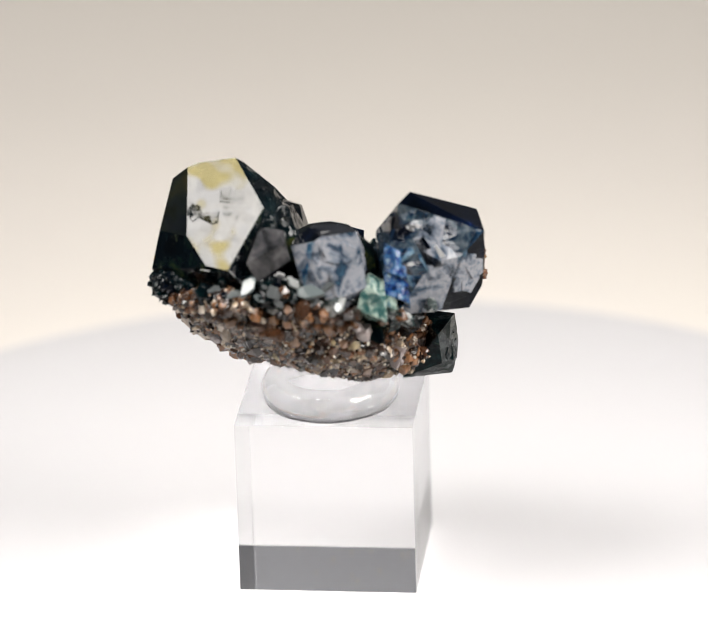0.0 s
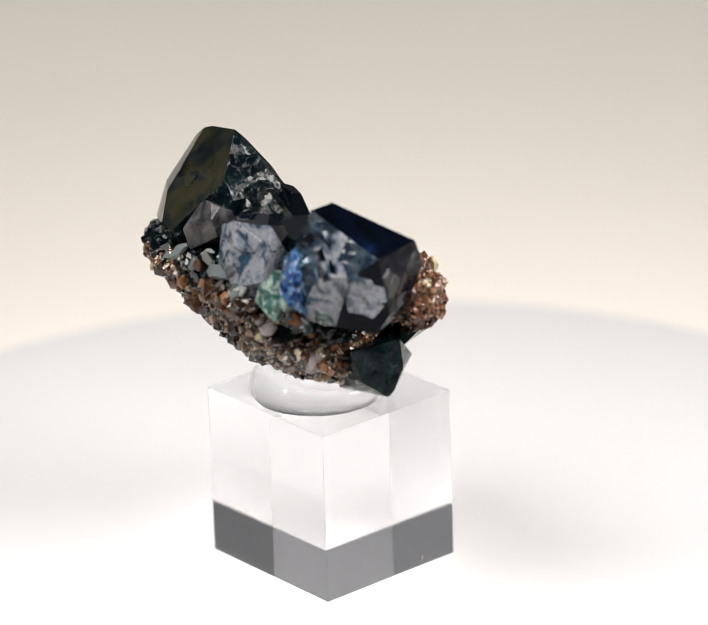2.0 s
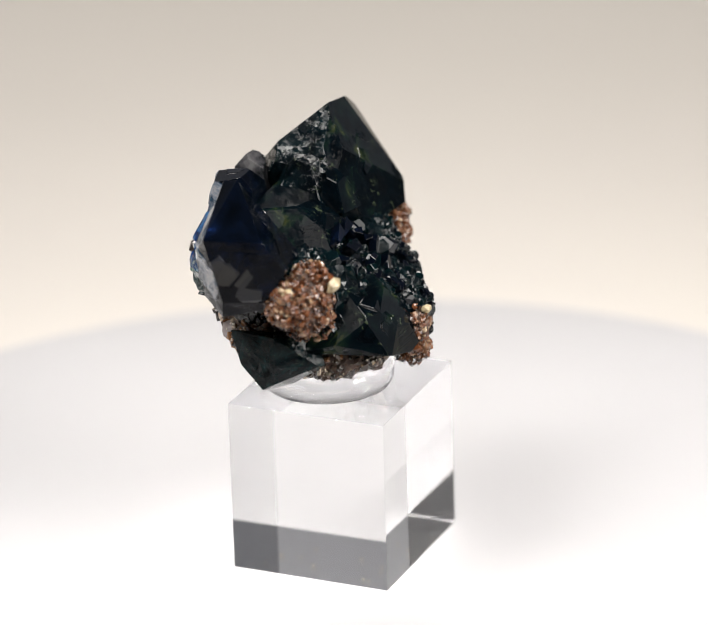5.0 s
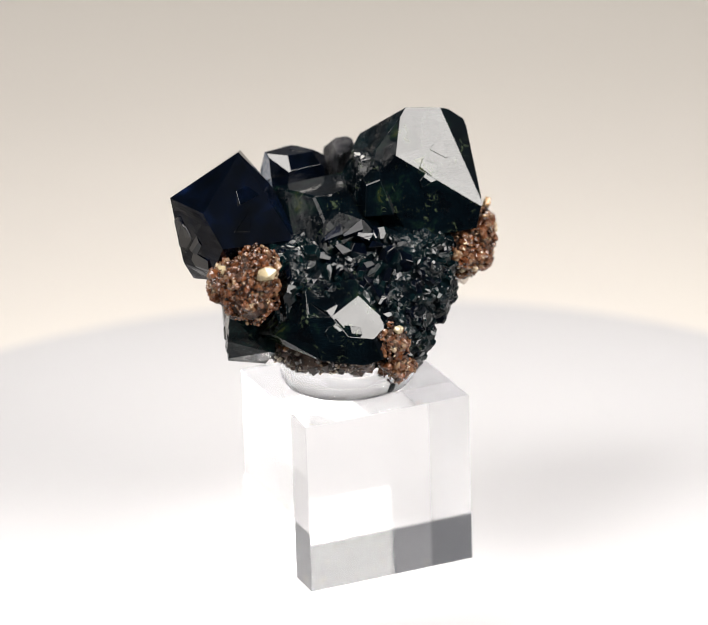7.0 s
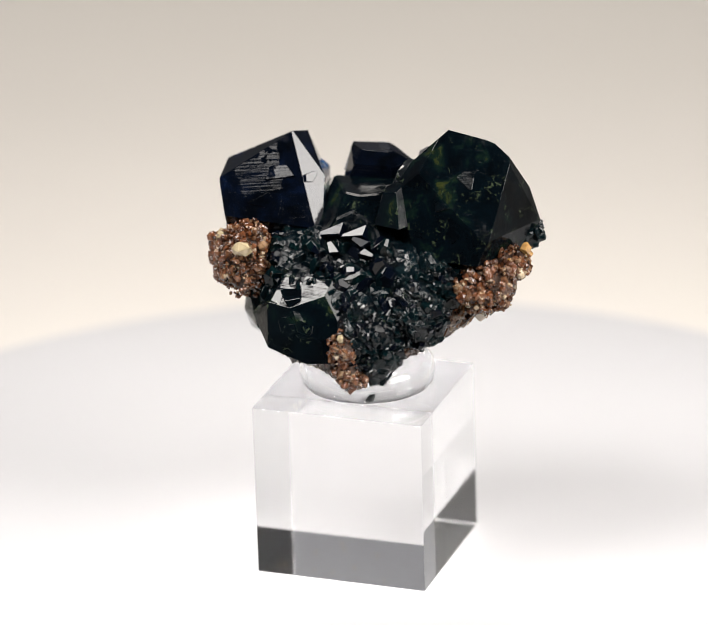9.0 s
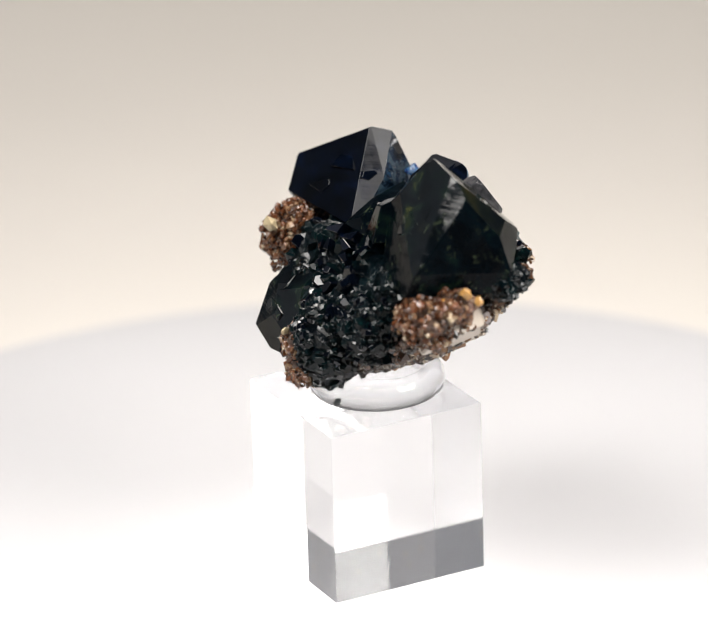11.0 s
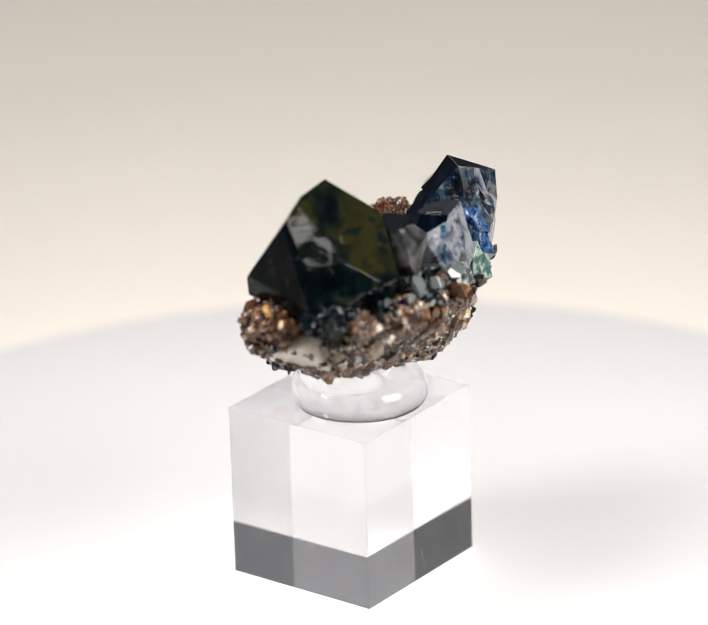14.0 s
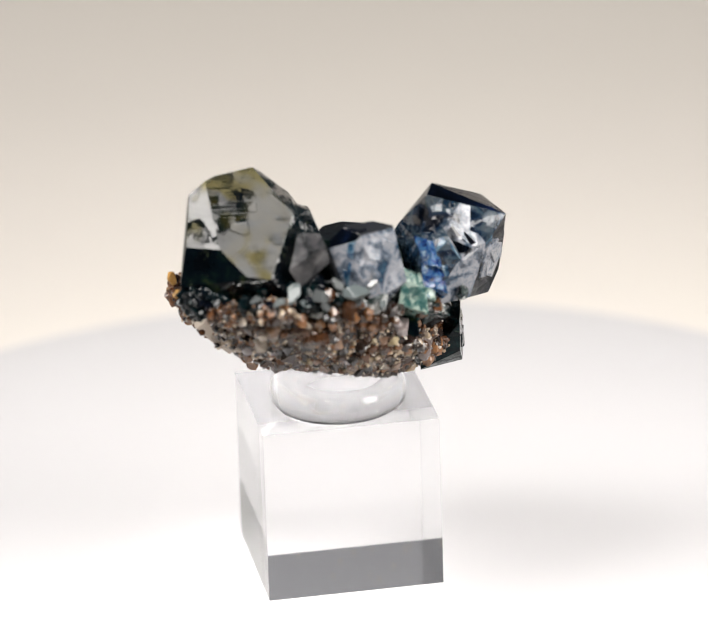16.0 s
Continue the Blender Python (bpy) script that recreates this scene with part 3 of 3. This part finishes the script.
for index, count, size, tilt in ((4, 4, 1.5, 8), (5, 4, 1.5, 8), (7, 5, 1.4, 6), (8, 3, 1.2, 8), (14, 3, 1.2, 8)):
    plates(WEDGE, WEDGE_C, WEDGE_F, index, count, size, tilt, M_POLISH, 100 + index)
for index, count, size, tilt in ((5, 5, 1.2, 10), (7, 5, 1.2, 10)):
    plates(FOOT, FOOT_C, FOOT_F, index, count, size, tilt, M_DEEP, 120 + index)

VALLEY_C, VALLEY_F = (-1.0, -6.8, 45.6), ((92, 34, 6.6), (68, 56, 7.0), (112, 54, 6.9), (28, 38, 6.6), (152, 40, 6.8), (0, 8, 7.6), (180, 6, 7.8), (90, -4, 8.2), (45, 4, 8.0), (135, 4, 8.0), (10, 88, 7.4), (-90, 20, 8.0), (0, -90, 6.0))
# Whole body in the shade-dimmed copy, so it stays black.
VALLEY = crystal(VALLEY_C, VALLEY_F, M_DIMMED, SPECIMEN, "broad black crystal in the valley between the large ones", 0.25)


def chips():
    """Flat bright-edged chips on the valley crystal, and a three-cornered terrace on the steel-blue one."""
    for (x, y, z), (az, el), turn, length, width in (((1.6, 0.2, 49.2), (90, 40), 62, 1.5, 0.5), ((-1.6, -0.2, 49.0), (84, 45), -48, 1.6, 0.45), ((-2.8, 0.9, 48.4), (96, 39), 20, 1.0, 0.45),
                                                     ((0.9, 1.6, 47.4), (80, 42), -10, 0.9, 0.5), ((-4.4, 1.8, 47.0), (93, 48), 100, 0.9, 0.4), ((3.6, 1.2, 46.6), (70, 44), 75, 1.2, 0.45)):
        n = way(az, el)
        u = n.orthogonal().normalized()
        u = (Matrix.Rotation(radians(turn), 3, n) @ u).normalized()
        w = n.cross(u)
        planes = [(n, 0.5), (-n, 1.2), (u, length), ((-u + 0.3 * w).normalized(), length), (w, width), ((-w + 0.35 * u).normalized(), width), ((u - w).normalized(), 0.8 * length)]
        part("chip", cut_solid((x, y, z), planes, 0.05, 6.0), M_STRIATE, VALLEY)
    n, d = way(*STEEL_F[0][:2]), STEEL_F[0][2]
    u = Vector((0, 0, 1)).cross(n).normalized()
    w = n.cross(u)
    lean = (n + 0.2 * w).normalized()
    sides = [((u * math.cos(radians(a)) + w * math.sin(radians(a))).normalized(), 1.3) for a in (30, 160, 275)]
    part("growth_plate", cut_solid(Vector(STEEL_C) + n * d + 2.1 * w + 0.6 * u, [(lean, 0.12), (-n, 0.6)] + sides, 0.03, 6.0), M_STRIATE, STEEL)


chips()

# matrix
MATRIX_C = (-5.0, -6.0, 40.0)
MATRIX_F = ((0, -20, 20.1), (40, -20, 18.1), (80, -20, 16.9), (120, -20, 12.3), (160, -20, 13.2), (200, -20, 17.2), (240, -20, 14.6), (280, -20, 12.6), (320, -20, 17.0),
            (20, -45, 17.1), (65, -45, 15.8), (110, -45, 13.2), (155, -45, 10.4), (200, -45, 10.9), (245, -45, 8.9), (290, -45, 11.4), (335, -45, 16.1),
            (0, -68, 13.8), (60, -68, 13.9), (120, -68, 12.8), (180, -68, 9.3), (240, -68, 7.5), (300, -68, 10.9), (0, -90, 10.7),
            (0, 90, 6.0), (30, 30, 12.0), (330, 30, 12.5), (90, 35, 7.0), (60, 30, 9.0), (120, 30, 8.0), (150, 35, 9.0), (200, 40, 15.5), (270, 40, 13.0))
MATRIX = part("matrix", rock_bm(MATRIX_C, MATRIX_F, 5, 0.9, 0.28), M_MATRIX, SPECIMEN, "brown and black sugary matrix")
LUMPS = (((14.6, 0.4, 43.6), (4.3, 3.9, 4.6)), ((13.4, 0.8, 46.7), (3.0, 2.8, 2.9)), ((17.0, -0.8, 44.7), (2.9, 2.8, 2.8)), ((-19.8, -2.2, 42.6), (4.6, 3.6, 3.8)),
         ((-22.7, -5.4, 44.6), (2.8, 3.2, 2.5)),
         ((-13.2, -19.8, 46.4), (4.0, 2.0, 1.6)), ((-19.4, -17.0, 45.6), (2.6, 2.2, 1.5)), ((-3.2, 9.3, 35.4), (2.2, 1.9, 3.0)), ((-4.0, 8.9, 32.0), (2.6, 2.0, 2.6)))
for lc, lr in LUMPS:
    part("nodule", rock_bm(lc, ball_facets(*(0.86 * q for q in lr)), 4, 0.8, 0.4), M_MATRIX, SPECIMEN, "rust-brown granular nodule")
CORE_C, CORE_F = (0.0, -5.0, 41.0), ((0, 90, 7.0), (90, 45, 8.2), (270, 45, 11.5), (0, 30, 12.0), (180, 30, 12.5), (0, -30, 10.5), (90, -20, 11.5), (180, -30, 11), (270, -30, 7.5), (0, -90, 5), (120, 20, 12.5), (60, 20, 11.5))
part("core", rock_bm(CORE_C, CORE_F, 5, 0.9, 0.35), M_TEAL, SPECIMEN, "black crystalline core between the crystals")


BEDS = (((-5.5, 5.6, 36.0), (5.0, 4.8, 6.8)), ((-10.5, 1.8, 39.0), (5.2, 4.6, 5.4)), ((-13.0, -1.5, 42.5), (5.0, 3.6, 4.8)), ((-21.5, -13.6, 46.6), (3.6, 3.6, 2.6)))
for bc, br in BEDS:
    part("druse_bed", rock_bm(bc, ball_facets(*br), 4, 0.7, 0.5), M_TEAL, SPECIMEN, "dark teal druse of tiny crystals")
    SOLIDS.append((Vector(bc), [(way(a, e), d - 0.5) for a, e, d in ball_facets(*br)]))


def scatter(centre, facets, count, rng, dirs, sizes, sink=0.25, margin=0.1, wobble=0.0):
    """Places on a lump's surface: position in mm, normal and size."""
    fs = [(way(a, e), d) for a, e, d in facets]
    c, out, tries = Vector(centre), [], 0
    while len(out) < count and tries < count * 30:
        tries += 1
        d = turn_any(rng) @ Vector((0, 0, 1))
        if not dirs(d):
            continue
        r, n = reach_along(fs, d)
        r *= 1.0 + wobble * noise.noise(d * 1.9 + c)
        s = sizes(rng)
        p = c + d * (r - s * sink)
        if not inside_solid(p, margin):
            out.append((p, n, s))
    return out


def grain_pose(p, s, rng):
    return Matrix.Translation(p * MM) @ turn_any(rng).to_4x4() @ Matrix.Scale(s * MM, 4)


def grains():
    rng = random.Random(11)
    shapes = grain_shapes(rng, 9)
    size = lambda r: 0.33 + 1.0 * r.random() ** 2.0
    spots = scatter(MATRIX_C, MATRIX_F, 4000, rng, lambda d: d.z < 0.42, size)
    spots.sort(key=lambda s: -s[2])
    meshes = [shape_mesh("grain", s, M_GRAIN_ONE) for s in shapes[:6]]
    for p, n, s in spots[:200]:
        ob = new("grain", rng.choice(meshes))
        ob.parent = MATRIX
        ob.matrix_basis = grain_pose(p, s, rng)
    rest = spots[200:]
    lump = [shape_mesh("chunk", q, M_GRAIN_ONE) for q in grain_shapes(rng, 5, 1, 7)]
    for p, n, s in scatter(MATRIX_C, MATRIX_F, 80, rng, lambda d: -0.45 < d.z < 0.3 and d.y < 0.15, lambda r: 1.0 + 0.9 * r.random() ** 1.5):
        ob = new("chunk", rng.choice(lump))
        ob.parent = MATRIX
        ob.matrix_basis = grain_pose(p, s, rng)
    for p, n, s in scatter((-3.5, -19.0, 45.2), ball_facets(10.0, 2.2, 1.9), 46, rng, lambda d: d.y < 0.1, lambda r: 0.55 + 0.75 * r.random() ** 1.5, 0.2):
        ob = new("grain", rng.choice(meshes))
        ob.parent = MATRIX
        ob.matrix_basis = grain_pose(p, s, rng)
    rusty = [shape_mesh("chunk", q, M_RUST_ONE) for q in grain_shapes(rng, 4, 1, 8)]
    for p, n, s in scatter((-4.0, -18.0, 44.6), ball_facets(11.5, 3.2, 2.4), 50, rng, lambda d: d.y < 0.0 and d.z > -0.8, lambda r: 0.6 + 0.7 * r.random(), 0.25):
        ob = new("chunk", rng.choice(rusty))
        ob.parent = MATRIX
        ob.matrix_basis = grain_pose(p, s, rng)
    for p, s in (((-5.7, -21.2, 48.6), 1.5), ((3.2, -20.8, 45.6), 1.7), ((10.0, -17.4, 44.0), 1.5), ((-13.7, -21.6, 45.8), 1.4), ((-3.0, -21.4, 46.2), 1.8), ((7.4, -18.4, 43.6), 1.3)):
        ob = new("chunk", rng.choice(rusty))
        ob.parent = MATRIX
        ob.matrix_basis = grain_pose(Vector(p), s, rng)
        tagged(ob, "amber-brown translucent chunk")
    lump_mesh = shape_mesh("chunk", grain_shapes(rng, 1, 2, 10)[0], M_SMOKY)
    for p, s in (((5.0, -17.8, 41.6), 1.7), ((4.0, -18.4, 42.4), 1.2)):
        ob = new("chunk", lump_mesh)
        ob.parent = MATRIX
        ob.matrix_basis = grain_pose(Vector(p), s, rng)
        tagged(ob, "smoky grey quartz lump")
    kinds = [(shape_mesh("chunk", q, m), w) for q, (m, w) in zip(grain_shapes(rng, 8, 2, 9), ((M_SMOKY, 2), (M_RUST_ONE, 4), (M_HONEY, 1), (M_GRAIN_ONE, 4), (M_CREAM, 1), (M_RUST_ONE, 3), (M_SMOKY, 1), (M_GRAIN_ONE, 3)))]
    for p, n, s in scatter(MATRIX_C, MATRIX_F, 60, rng, lambda d: -0.5 < d.z < 0.36 and d.y < -0.1, lambda r: 1.1 + 1.1 * r.random() ** 1.6, 0.35):
        ob = new("chunk", rng.choices([k for k, _ in kinds], [w for _, w in kinds])[0])
        ob.parent = MATRIX
        ob.matrix_basis = grain_pose(p, s, rng)
    pale_grain = shape_mesh("grain", shapes[2], M_CREAM)
    for _ in range(15):
        ob = new("grain", pale_grain)
        ob.parent = MATRIX
        ob.matrix_basis = grain_pose(Vector((-1.0 + rng.uniform(-1.8, 1.8), -18.9 + rng.uniform(-0.5, 0.4), 41.0 + rng.uniform(-1.3, 1.3))), rng.uniform(0.4, 0.75), rng)
    # Dark grains: all below about 33 mm, and about a third elsewhere.
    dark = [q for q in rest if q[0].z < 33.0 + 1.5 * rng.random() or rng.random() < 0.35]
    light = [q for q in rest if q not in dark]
    joined("grain_crust", [(rng.choice(shapes), grain_pose(p, s, rng)) for p, n, s in light], M_GRAIN, SPECIMEN, "brown and grey sugary grains")
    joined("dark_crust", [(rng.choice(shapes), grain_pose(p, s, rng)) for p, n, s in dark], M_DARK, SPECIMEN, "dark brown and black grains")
    # Fine pale grains; the matrix's glints are put into their colour.
    fine = scatter(MATRIX_C, MATRIX_F, 1700, rng, lambda d: -0.75 < d.z < 0.2 and (d.y < 0.35 or d.x > 0.3), lambda r: 0.15 + 0.26 * r.random() ** 2, -0.8)
    joined("glint_crust", [(rng.choice(shapes), grain_pose(p, s, rng)) for p, n, s in fine], M_GLINT, SPECIMEN, "tiny golden and cream grains coloured as glints")
    nod, brown = [], []
    for k, ((lc, lr), n) in enumerate(zip(LUMPS, (1100, 600, 600, 800, 560, 300, 220, 300, 300))):
        spots = scatter(lc, ball_facets(*lr), n, rng, lambda d: True, lambda r: 0.24 + 0.62 * r.random() ** 3.0, 0.3, wobble=0.36)
        (brown if k in (5, 6) else nod).extend((rng.choice(shapes), grain_pose(p, s, rng)) for p, _, s in spots)
    joined("nodule_crust", nod, M_RUST, SPECIMEN, "rust-brown grains covering the nodules")
    joined("rim_crust", brown, M_GRAIN, SPECIMEN, "brown and grey grains along the rim")
    big = shape_mesh("grain", grain_shapes(rng, 1, 2, 12)[0], M_HONEY)
    for p, s in (((-25.0, -5.8, 47.2), 1.25), ((-24.2, -5.5, 44.6), 1.25), ((-24.9, -8.0, 45.6), 0.9), ((-23.6, -3.2, 46.0), 0.8)):
        ob = new("grain", big)
        ob.parent = MATRIX
        ob.matrix_basis = grain_pose(Vector(p), s, rng)
        tagged(ob, "honey-coloured rounded grain")
    out, across, along = way(188, -47), way(98, 0), way(188, 43)
    for _ in range(46):
        a = rng.uniform(0, 6.28)
        r = rng.uniform(0.86, 1.15)
        ob = new("grain", rng.choice(meshes + rusty[:2]))
        ob.parent = MATRIX
        ob.matrix_basis = grain_pose(Vector((-20.0, -6.4, 40.1)) + 1.35 * out + 4.5 * r * math.cos(a) * across + 2.7 * r * math.sin(a) * along, rng.uniform(0.4, 0.95), rng)
    cream = shape_mesh("grain", grain_shapes(rng, 1, 1, 6)[0], M_CREAM)
    for p, s in (((18.5, -0.2, 46.0), 1.6), ((13.6, 4.5, 46.9), 1.7), ((-3.4, 11.2, 38.0), 0.9)):
        ob = new("grain", cream)
        ob.parent = MATRIX
        ob.matrix_basis = grain_pose(Vector(p), s, rng)
        tagged(ob, "cream-coloured blocky grain")


def druse():
    """Small dark crystals over the valley between the large ones and down the back."""
    rng = random.Random(5)
    meshes = []
    for k in range(7):
        w = rng.uniform(0.6, 1.0)
        tilt = rng.uniform(-12, 12)
        fs = [(0 + tilt, 28, 0.7), (88, 30, 0.7 * w), (180 + tilt, 30, 0.7), (272, 26, 0.75 * w), (45, 0, 0.8), (135, 4, 0.75), (225, 0, 0.8), (315, -4, 0.75), (20, 72, 0.85), (0, -90, 0.9)]
        bm = faceted((0, 0, 0), fs, 0.03, 3.0)
        me = bpy.data.meshes.new("small_crystal")
        bm.to_mesh(me)
        bm.free()
        me.materials.append((M_DRUSE, M_STRIATE, M_DRUSE, M_TEAL)[k % 4])
        meshes.append(me)
    spots = scatter(CORE_C, CORE_F, 210, rng, lambda d: d.z > 0.25 or d.y > 0.2, lambda r: 0.7 + 1.5 * r.random() ** 2.2, 0.35, 0.5)
    for (bc, br), n in zip(BEDS, (190, 150, 90, 60)):
        spots += scatter(bc, ball_facets(*br), n, rng, lambda d: d.y > -0.4 or bc[0] < -20, lambda r: 0.5 + 0.8 * r.random() ** 2, 0.35, 0.5)
    frost = []
    for me in meshes[:4]:
        q = me.copy()
        q.materials.clear()
        q.materials.append(M_FROST)
        frost.append(q)
    pale = scatter((-3.0, -17.8, 46.4), ball_facets(7.5, 2.6, 2.4), 26, rng, lambda d: d.y < 0.2 and d.z > -0.5, lambda r: 0.8 + 1.2 * r.random(), 0.4, 0.3)
    pale += scatter((9.0, -15.0, 44.5), ball_facets(5.5, 2.6, 2.6), 14, rng, lambda d: d.y < 0.0, lambda r: 0.7 + 0.8 * r.random(), 0.3, 0.3)
    spots += scatter((-8.0, -18.0, 47.4), ball_facets(11.0, 2.6, 2.2), 60, rng, lambda d: d.y < 0.1 and d.z > -0.4, lambda r: 0.7 + 0.9 * r.random(), 0.3, 0.3)
    for p, n, s in spots + pale:
        ob = new("small_crystal", rng.choice(frost if (p, n, s) in pale else meshes))
        ob.parent = SPECIMEN
        lean = Vector((rng.uniform(-0.7, 0.7), rng.uniform(-0.7, 0.7), rng.uniform(-0.3, 0.7)))
        q = (n + lean).normalized().to_track_quat("Z", "Y").to_matrix().to_4x4()
        ob.matrix_basis = Matrix.Translation(p * MM) @ q @ Matrix.Rotation(rng.uniform(0, 6.28), 4, "Z") @ Matrix.Scale(s, 4)
        if (p, n, s) not in pale:
            ob.matrix_basis = ob.matrix_basis @ Matrix.Diagonal((1.0, rng.uniform(0.45, 0.9), rng.uniform(0.7, 1.15), 1))
        else:
            ob.matrix_basis = ob.matrix_basis @ Matrix.Diagonal((1.35, rng.uniform(0.6, 0.9), 0.5, 1))


def shards():
    """White flakes caught between the crystals and the rim of the matrix."""
    rng = random.Random(23)
    meshes = []
    for k in range(4):
        fs = [(k * 17 + a + rng.uniform(-14, 14), rng.uniform(-12, 12), rng.uniform(0.6, 1.1)) for a in range(0, 360, 60)] + [(0, 84, 0.3), (120, -86, 0.3), (200, 60, 0.45)]
        bm = faceted((0, 0, 0), fs, 0.04, 3.0)
        me = bpy.data.meshes.new("shard")
        bm.to_mesh(me)
        bm.free()
        me.materials.append(M_SHARD)
        meshes.append(me)
    spots = [((-2.3, -21.0, 48.7), 1.7), ((-1.6, -20.8, 47.4), 1.3), ((-7.2, -21.2, 48.5), 1.5), ((-4.2, -20.6, 49.6), 1.2), ((-15.2, -19.0, 47.9), 1.2),
             ((-10.4, -20.8, 49.4), 1.5), ((-9.0, -21.2, 47.6), 1.0), ((0.2, -20.6, 49.2), 0.9), ((-12.6, -21.0, 48.2), 0.9), ((-6.4, -21.6, 47.2), 0.8), ((1.6, -20.8, 46.6), 1.1)]
    for p, s in spots:
        ob = new("shard", rng.choice(meshes))
        ob.parent = SPECIMEN
        q = Vector((rng.uniform(-0.6, 0.6), -0.8, rng.uniform(0.1, 1.0))).normalized().to_track_quat("Z", "X").to_matrix().to_4x4()
        ob.matrix_basis = Matrix.Translation(Vector(p) * MM) @ q @ Matrix.Rotation(rng.uniform(0, 6.28), 4, "Z") @ Matrix.Diagonal((1.1 * s, 0.6 * s, 0.8 * s, 1))
        tagged(ob, "white frosted flake")


grains()
druse()
shards()


def motions():
    rows = [(i * 0.5, pose(0, 0, 0, 0, 0, TURN_START - TURN_RATE * i * 0.5)) for i in range(33)]
    for thing in (TURNTABLE, BLOCK, GEL, SPECIMEN):
        walk(thing, rows)


motions()
